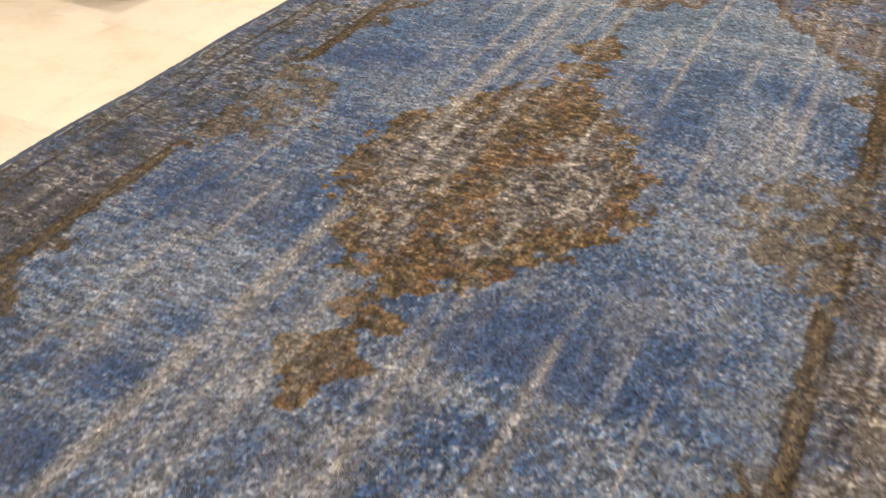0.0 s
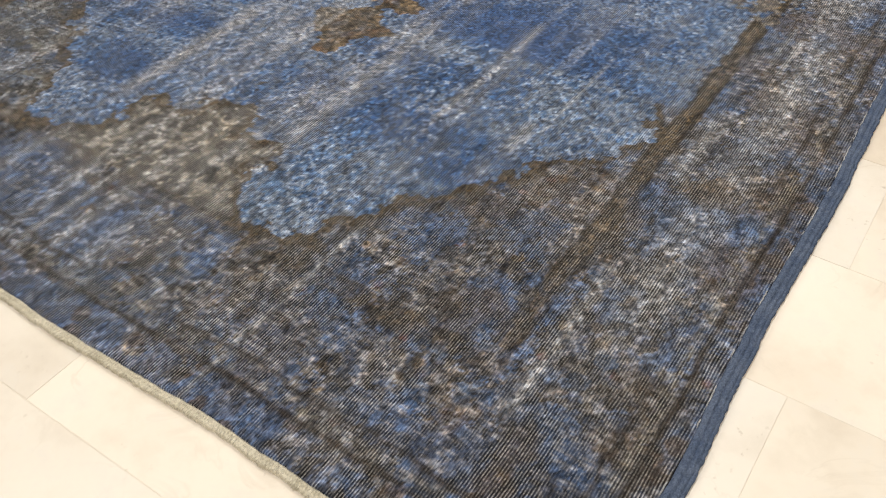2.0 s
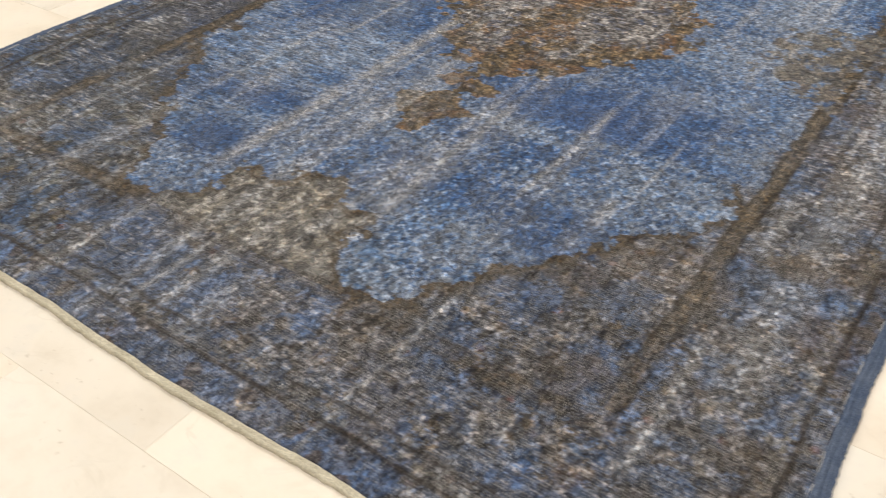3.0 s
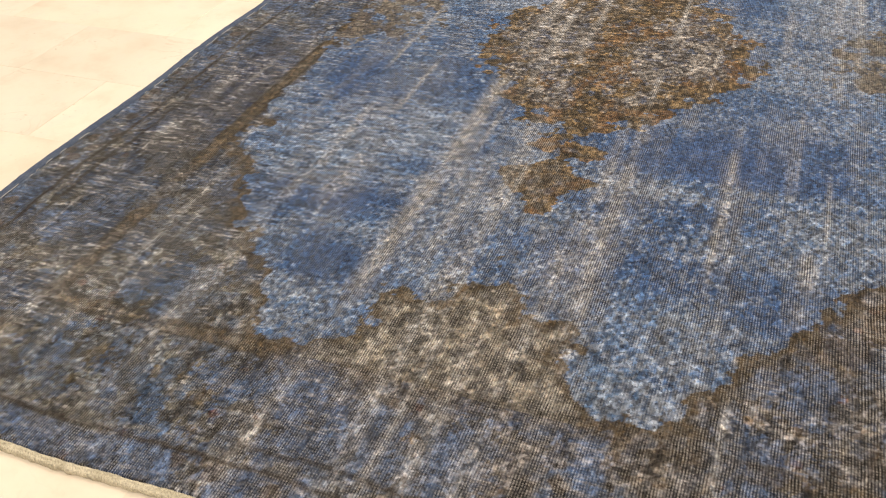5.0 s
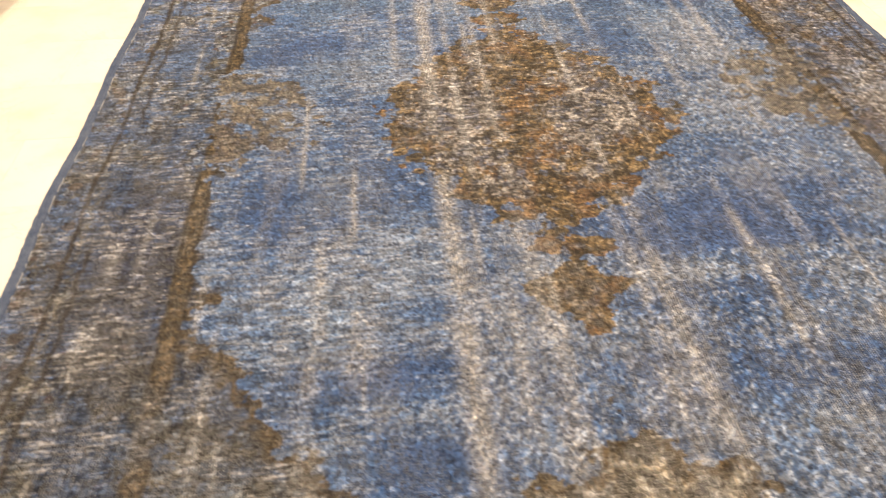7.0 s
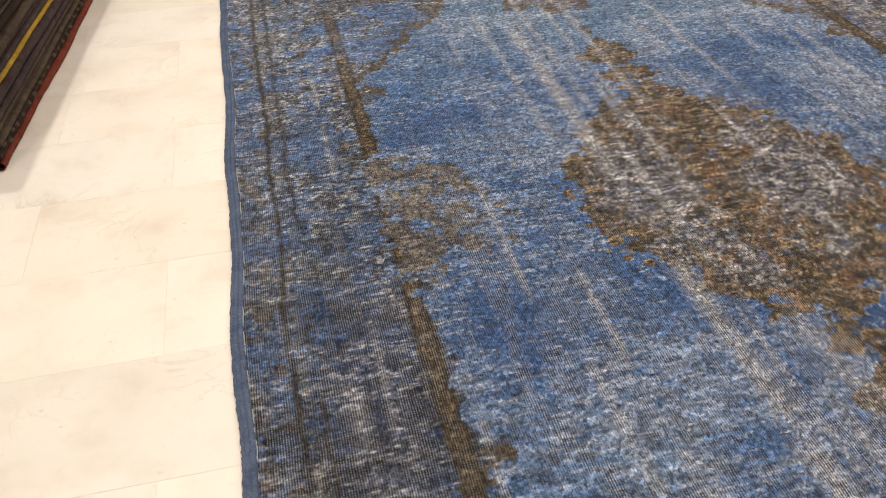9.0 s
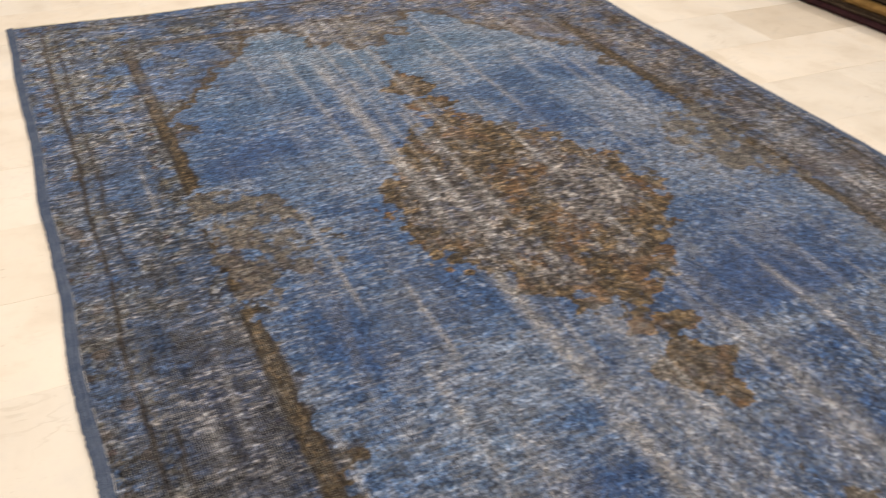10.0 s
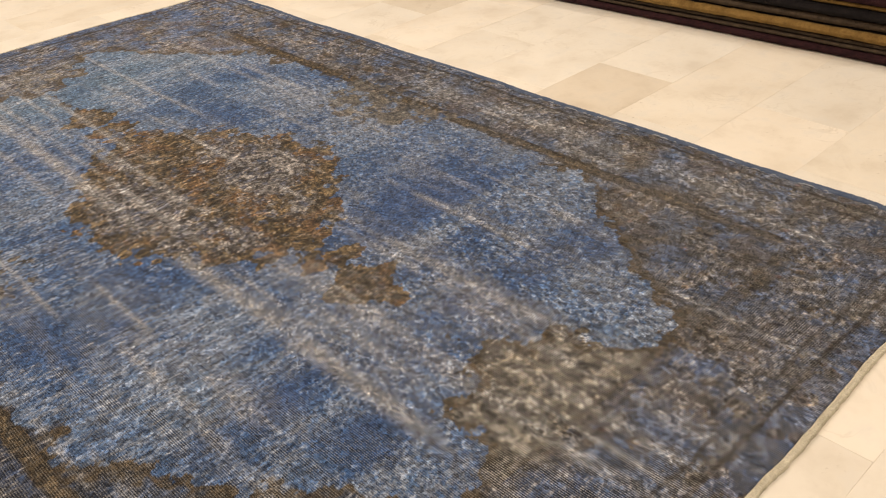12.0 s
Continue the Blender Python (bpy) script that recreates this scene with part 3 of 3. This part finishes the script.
    colour = mixed(colour, (0.058, 0.042, 0.024), np.where(outside & corner, 0.70 * rim * (0.3 + 0.9 * clump), 0))
    # far end lightened: sheen at a grazing view, put into the knot colours
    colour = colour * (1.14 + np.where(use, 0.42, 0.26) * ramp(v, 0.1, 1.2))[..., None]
    worn = worn * (1 - 0.8 * np.where(use, np.clip(line, 0, 1), 0)) * (1 - 0.5 * np.where(outside & corner, rim, 0))
    return np.clip(colour, 0.004, 0.8), worn


def edge_wave(s, k):
    return 0.010 * (fbm(s * 3.1 + 5, s * 0 + k, k, 3) - 0.5) + 0.004 * np.sin(s * 9 + k)


def rug_rise(x, y):
    """Slow waves of the rug lying on the floor."""
    return 0.0035 * fbm(x * 2.4 + 4, y * 2.4, 13, 2)


def build_rug():
    rug = new("area_rug")
    rug.location = (CX, CY, 0)
    tagged(rug, "worn blue overdyed wool rug with faded brown medallion on marble floor", "rug")
    nx, ny = int(2 * PILE_W / KNOT), int(2 * PILE_L / KNOT)
    u, v = np.meshgrid(np.linspace(-PILE_W, PILE_W, nx), np.linspace(-PILE_L, PILE_L, ny))
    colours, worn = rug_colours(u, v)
    pull = np.abs(u / PILE_W) ** 6
    x = u + pull * np.where(u > 0, edge_wave(v, 2), edge_wave(v, 7))
    y = v + np.abs(v / PILE_L) ** 6 * np.where(v > 0, edge_wave(u, 4), edge_wave(u, 9))
    tuft = value_noise(u * 238, v * 238, 1) * 0.6 + fbm(u * 85, v * 70, 2, 2) * 0.4
    z = 0.0085 + rug_rise(u, v) + 0.0022 * (tuft - 0.5) * (1 - 0.7 * worn) - 0.0016 * worn
    z = np.where((np.abs(u) > PILE_W - 0.003) | (np.abs(v) > PILE_L - 0.003), 0.0015, z)
    me = grid_mesh("woven_face", np.stack([x, y, z], axis=-1))
    tint = me.attributes.new("dye_and_sheen", "FLOAT_COLOR", "POINT")
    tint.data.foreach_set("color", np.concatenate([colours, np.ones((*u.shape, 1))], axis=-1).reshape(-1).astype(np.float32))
    me.attributes.new("worn", "FLOAT", "POINT").data.foreach_set("value", worn.reshape(-1).astype(np.float32))
    part_mesh("woven_face", me, PILE, rug, "low clipped wool pile, worn to the warps")

    # two-cord selvages along the long sides
    s = np.linspace(-HALF_L + 0.004, HALF_L - 0.004, 800)
    prof = [(-0.003, 0.0006), (-0.002, 0.0075), (0.002, 0.0098), (0.006, 0.0100), (0.0085, 0.0082), (0.0098, 0.0058), (0.0112, 0.0080), (0.0145, 0.0092), (0.0172, 0.0078), (0.0182, 0.0056), (0.0194, 0.0070),
            (0.0215, 0.0070), (0.0235, 0.0035), (0.0225, 0.0004)]
    for side, k in ((1, 2), (-1, 7)):
        d, h = (np.array(p)[None, :] for p in zip(*prof))
        ripple = 1 + 0.10 * (value_noise(s * 160, s * 0, 3) - 0.5)[:, None]
        wave = edge_wave(s, k)[:, None] + 0.0035 * (fbm(s * 22, s * 0, k + 2, 2) - 0.5)[:, None]
        pts = np.stack([side * (PILE_W + 1.03 * d * ripple) + wave, np.repeat(s[:, None], d.shape[1], 1), h * ripple + rug_rise(side * PILE_W + 0 * s, s)[:, None] * ramp(h, 0, 0.006)], axis=-1)
        part_mesh("selvage", grid_mesh("selvage", pts if side < 0 else pts[:, ::-1]), BLUE_CORD, rug, "blue wrapped selvage cord")
        # pale thread running in and out where the selvage meets the pile
        w = np.linspace(-HALF_L + 0.05, HALF_L - 0.05, 1600)
        dip = ramp(fbm(w * 42, w * 0 + k, k, 2), 0.62, 0.48) * 0.006
        d, h = np.array((-0.0011, 0.0, 0.0011))[None], np.array((-0.0009, 0.0007, -0.0009))[None]
        x = side * (PILE_W - 0.003) + edge_wave(w, k)[:, None] + 0.0012 * (value_noise(w * 220, w * 0, 4)[:, None] - 0.5) + d
        pts = np.stack([x, np.repeat(w[:, None], 3, 1), 0.0100 + rug_rise(side * PILE_W + 0 * w, w)[:, None] - dip[:, None] + h], axis=-1)
        part_mesh("stitching", grid_mesh("stitching", pts), STITCH, rug, "broken pale stitch line")

    # cream cords closing the two short ends
    s = np.linspace(-HALF_W + 0.006, HALF_W - 0.006, 560)
    prof = [(-0.002, 0.0006), (-0.001, 0.0070), (0.002, 0.0090), (0.0045, 0.0080), (0.006, 0.0066), (0.008, 0.0078), (0.0105, 0.0070), (0.0125, 0.0040), (0.012, 0.0004)]
    for side, k in ((1, 4), (-1, 9)):
        d, h = (np.array(p)[None, :] for p in zip(*prof))
        ripple = 1 + 0.22 * (value_noise(s * 130, s * 0, 6) - 0.5)[:, None]
        wave = edge_wave(s, k)[:, None] + 0.004 * (fbm(s * 18, s * 0, k + 3, 2) - 0.5)[:, None]
        pts = np.stack([np.repeat(s[:, None], d.shape[1], 1), side * (PILE_L + 1.05 * d * ripple) + wave, h * ripple + rug_rise(s, side * PILE_L + 0 * s)[:, None] * ramp(h, 0, 0.006)], axis=-1)
        part_mesh("end_cord", grid_mesh("end_cord", pts if side > 0 else pts[:, ::-1]), CREAM_CORD, rug, "cream cotton end cord")


build_rug()


# ---- stacks of folded rugs beside it ----
def folded_rug(name, length, depth, thick, skin, edge, seed, folds=2, knobs=False):
    """A folded rug: two rounded layers of cloth joined in a fold at the back, with a bound front edge."""
    rng = np.random.RandomState(seed)
    root = new(name)
    s = np.linspace(-length / 2, length / 2, 240)
    half = thick / folds
    for i in range(folds):
        z0 = i * half
        ang = np.linspace(-math.pi / 2, math.pi / 2, 9)
        prof = np.array([(-depth, 0.002)] + [(-half / 2 + half / 2 * math.cos(a), half / 2 + (half / 2 - 0.0006) * math.sin(a)) for a in ang] + [(-depth, half - 0.001)])
        wav = 0.014 * (fbm(s * 2.3 + seed, s * 0 + i, seed + i, 3) - 0.5) - 0.010 * i * rng.rand()
        front = ramp(prof[:, 0], -0.3, 0)
        pts = np.stack([prof[None, :, 0] + wav[:, None] * front[None], np.repeat(s[:, None], len(prof), 1), z0 + prof[None, :, 1] + 0 * s[:, None]], axis=-1)
        part_mesh("fold", grid_mesh("fold", pts), skin, root)
        # wrapped selvage running along the front of each fold
        r = half * 0.42
        cs = np.linspace(0, 2 * math.pi, 11)
        lump = 1 + 0.16 * (value_noise(s * 55, s * 0 + i, seed)[:, None] - 0.5)
        pts = np.stack([wav[:, None] + r * 0.35 + r * lump * np.cos(cs)[None], np.repeat(s[:, None], 11, 1), z0 + half / 2 + r * lump * np.sin(cs)[None]], axis=-1)
        part_mesh("selvage", grid_mesh("selvage", pts), edge, root)
    for yy in (-length / 2 + 0.004, length / 2 - 0.004):
        bm = bmesh.new()
        bm.faces.new([bm.verts.new(p) for p in ((-depth, yy, 0.003), (-0.012, yy, 0.003), (-0.006, yy, thick / 2), (-0.012, yy, thick - 0.003), (-depth, yy, thick - 0.003))])
        part("end_face", bm, skin, root)
    if knobs:
        bm = bmesh.new()
        bmesh.ops.create_icosphere(bm, subdivisions=2, radius=0.011)
        for vert in bm.verts:
            vert.co *= 1 + 0.35 * (noise.noise(vert.co * 160) - 0.1)
        first = part("knot", bm, GREY_BROWN, root)
        pos = -length / 2 + 0.05
        while pos < length / 2 - 0.05:
            ob = first if pos < -length / 2 + 0.051 else new("knot", first.data)
            ob.parent = root
            ob.matrix_local = pose(0.016, pos, half * rng.uniform(0.5, 0.9), 0, 0, rng.uniform(0, 90)) @ Matrix.Diagonal((rng.uniform(0.8, 1.2), rng.uniform(0.8, 1.5), 0.8, 1))
            pos += rng.uniform(0.035, 0.075)
    return root


def wool(name, dark, light):
    return yarn(name, dark, light, 110)


MAROON = wool("maroon_wool", (0.016, 0.006, 0.009), (0.050, 0.018, 0.022))
DARK_BROWN = wool("dark_brown_wool", (0.012, 0.008, 0.006), (0.040, 0.027, 0.020))
OCHRE = wool("ochre_wool", (0.15, 0.085, 0.026), (0.30, 0.185, 0.065))
BLACK = wool("black_wool", (0.006, 0.005, 0.006), (0.018, 0.015, 0.016))
GREY_BROWN = wool("grey_brown_wool", (0.034, 0.023, 0.016), (0.096, 0.070, 0.050))
RUST_RED = wool("rust_red_wool", (0.085, 0.016, 0.010), (0.20, 0.045, 0.025))
PURPLE_GREY = wool("purple_grey_wool", (0.024, 0.015, 0.016), (0.074, 0.052, 0.050))
YELLOW = wool("yellow_wool", (0.22, 0.13, 0.015), (0.42, 0.27, 0.04))

RIGHT = [(MAROON, MAROON, 0.034, 1, "dark maroon"), (DARK_BROWN, GREY_BROWN, 0.030, 2, "dark brown"), (BLACK, OCHRE, 0.040, 1, "ochre-edged black"), (BLACK, GREY_BROWN, 0.032, 1, "grey-brown"),
         (BLACK, BLACK, 0.036, 1, "black"), (DARK_BROWN, OCHRE, 0.016, 1, "brown and ochre"), (MAROON, MAROON, 0.036, 1, "dark maroon"), (DARK_BROWN, GREY_BROWN, 0.034, 2, "dark brown"),
         (BLACK, BLACK, 0.034, 1, "black"), (MAROON, GREY_BROWN, 0.034, 2, "maroon")]
LEFT = [(RUST_RED, RUST_RED, 0.030, 1, "rust red"), (DARK_BROWN, DARK_BROWN, 0.034, 1, "dark brown knotted"), (GREY_BROWN, GREY_BROWN, 0.040, 2, "grey-brown"), (GREY_BROWN, PURPLE_GREY, 0.026, 1, "grey-brown"),
        (PURPLE_GREY, PURPLE_GREY, 0.036, 1, "purple-grey"), (PURPLE_GREY, YELLOW, 0.018, 1, "yellow-edged grey"), (PURPLE_GREY, PURPLE_GREY, 0.036, 2, "purple-grey"), (GREY_BROWN, GREY_BROWN, 0.030, 1, "grey-brown"),
        (DARK_BROWN, DARK_BROWN, 0.030, 1, "dark brown"), (PURPLE_GREY, GREY_BROWN, 0.034, 2, "purple-grey"), (MAROON, MAROON, 0.034, 1, "dark maroon")]


def stack(layers, at, turn, length, depth, seed, group, lean):
    z = 0.0
    rng = random.Random(seed)
    for i, (skin, edge, thick, folds, colour) in enumerate(layers):
        ob = folded_rug("folded_rug", length, depth, thick, skin, edge, seed + i, folds, colour.endswith("knotted"))
        tagged(ob, f"{colour} wool rug, folded, in a floor stack of rugs", "rug", group)
        d = rng.uniform(-0.010, 0.010) - lean * i
        ob.matrix_world = pose(at[0], at[1], z, 0, 0, turn) @ pose(d, rng.uniform(-0.02, 0.02) if i else 0, 0)
        z += thick


stack(RIGHT, (1.970, 0.30), 180 + 3.8, 3.6, 1.3, 3, "stack of rugs beyond the long side", 0.002)
stack(LEFT, (-1.572, 1.69), -5.0, 2.44, 1.3, 41, "stack of rugs by the wall side", 0.0)

# ---- floor tiles, in running bond ----
TILE_X, TILE_Y, GAP = 0.61, 0.305, 0.0008


def tile_mesh(stone):
    hx, hy, c = TILE_X / 2 - GAP / 2, TILE_Y / 2 - GAP / 2, 0.0004
    bm = bmesh.new()
    rings = [[bm.verts.new((sx * (hx - d), sy * (hy - d), z)) for sx, sy in ((-1, -1), (1, -1), (1, 1), (-1, 1))] for d, z in ((0, -0.012), (0, -c), (c, 0.0))]
    for a, b in zip(rings, rings[1:]):
        for i in range(4):
            bm.faces.new((a[i], a[(i + 1) % 4], b[(i + 1) % 4], b[i]))
    bm.faces.new(rings[-1])
    me = bpy.data.meshes.new("tile")
    bm.to_mesh(me)
    bm.free()
    me.materials.append(stone)
    return me


tile_me, grey_me = tile_mesh(MARBLE), tile_mesh(GREY_MARBLE)
GREY_PLACES = {(-1, 4), (3, 5), (-4, 5)}      # a few greyer stones, by row and column
rest_v, rest_f = [], []
rng = random.Random(11)
for row in range(-18, 23):
    y = -0.025 - TILE_Y / 2 + row * TILE_Y        # rows counted from a joint at y = -0.025
    shift = TILE_X / 2 if row % 2 else 0.0
    for col in range(-8, 12):
        x = -1.25 + TILE_X / 2 + col * TILE_X - shift
        x0, x1, y0, y1 = max(x - TILE_X / 2, X0), min(x + TILE_X / 2, X1), max(y - TILE_Y / 2, Y0), min(y + TILE_Y / 2, Y1)
        if x1 - x0 < 0.01 or y1 - y0 < 0.01:
            continue
        z = rng.uniform(-0.0003, 0.0002)
        if -2.9 < x < 3.1 and -3.1 < y < 4.5:
            ob = new("tile", grey_me if (row, col) in GREY_PLACES else tile_me)
            ob.parent = FLOOR
            ob.matrix_local = pose(x, y, z, rng.uniform(-0.06, 0.06), rng.uniform(-0.04, 0.04), rng.uniform(-0.12, 0.12))
        else:
            k, g = len(rest_v), GAP / 2
            rest_v += [(xx, yy, zz) for zz in (-0.012, z) for xx, yy in ((x0 + g, y0 + g), (x1 - g, y0 + g), (x1 - g, y1 - g), (x0 + g, y1 - g))]
            rest_f += [(k + 4, k + 5, k + 6, k + 7)] + [(k + i, k + (i + 1) % 4, k + 4 + (i + 1) % 4, k + 4 + i) for i in range(4)]
rest = bpy.data.meshes.new("far_tiles")
rest.from_pydata(rest_v, [], rest_f)
tagged(part_mesh("far_tiles", rest, MARBLE, FLOOR), kind="stuff")
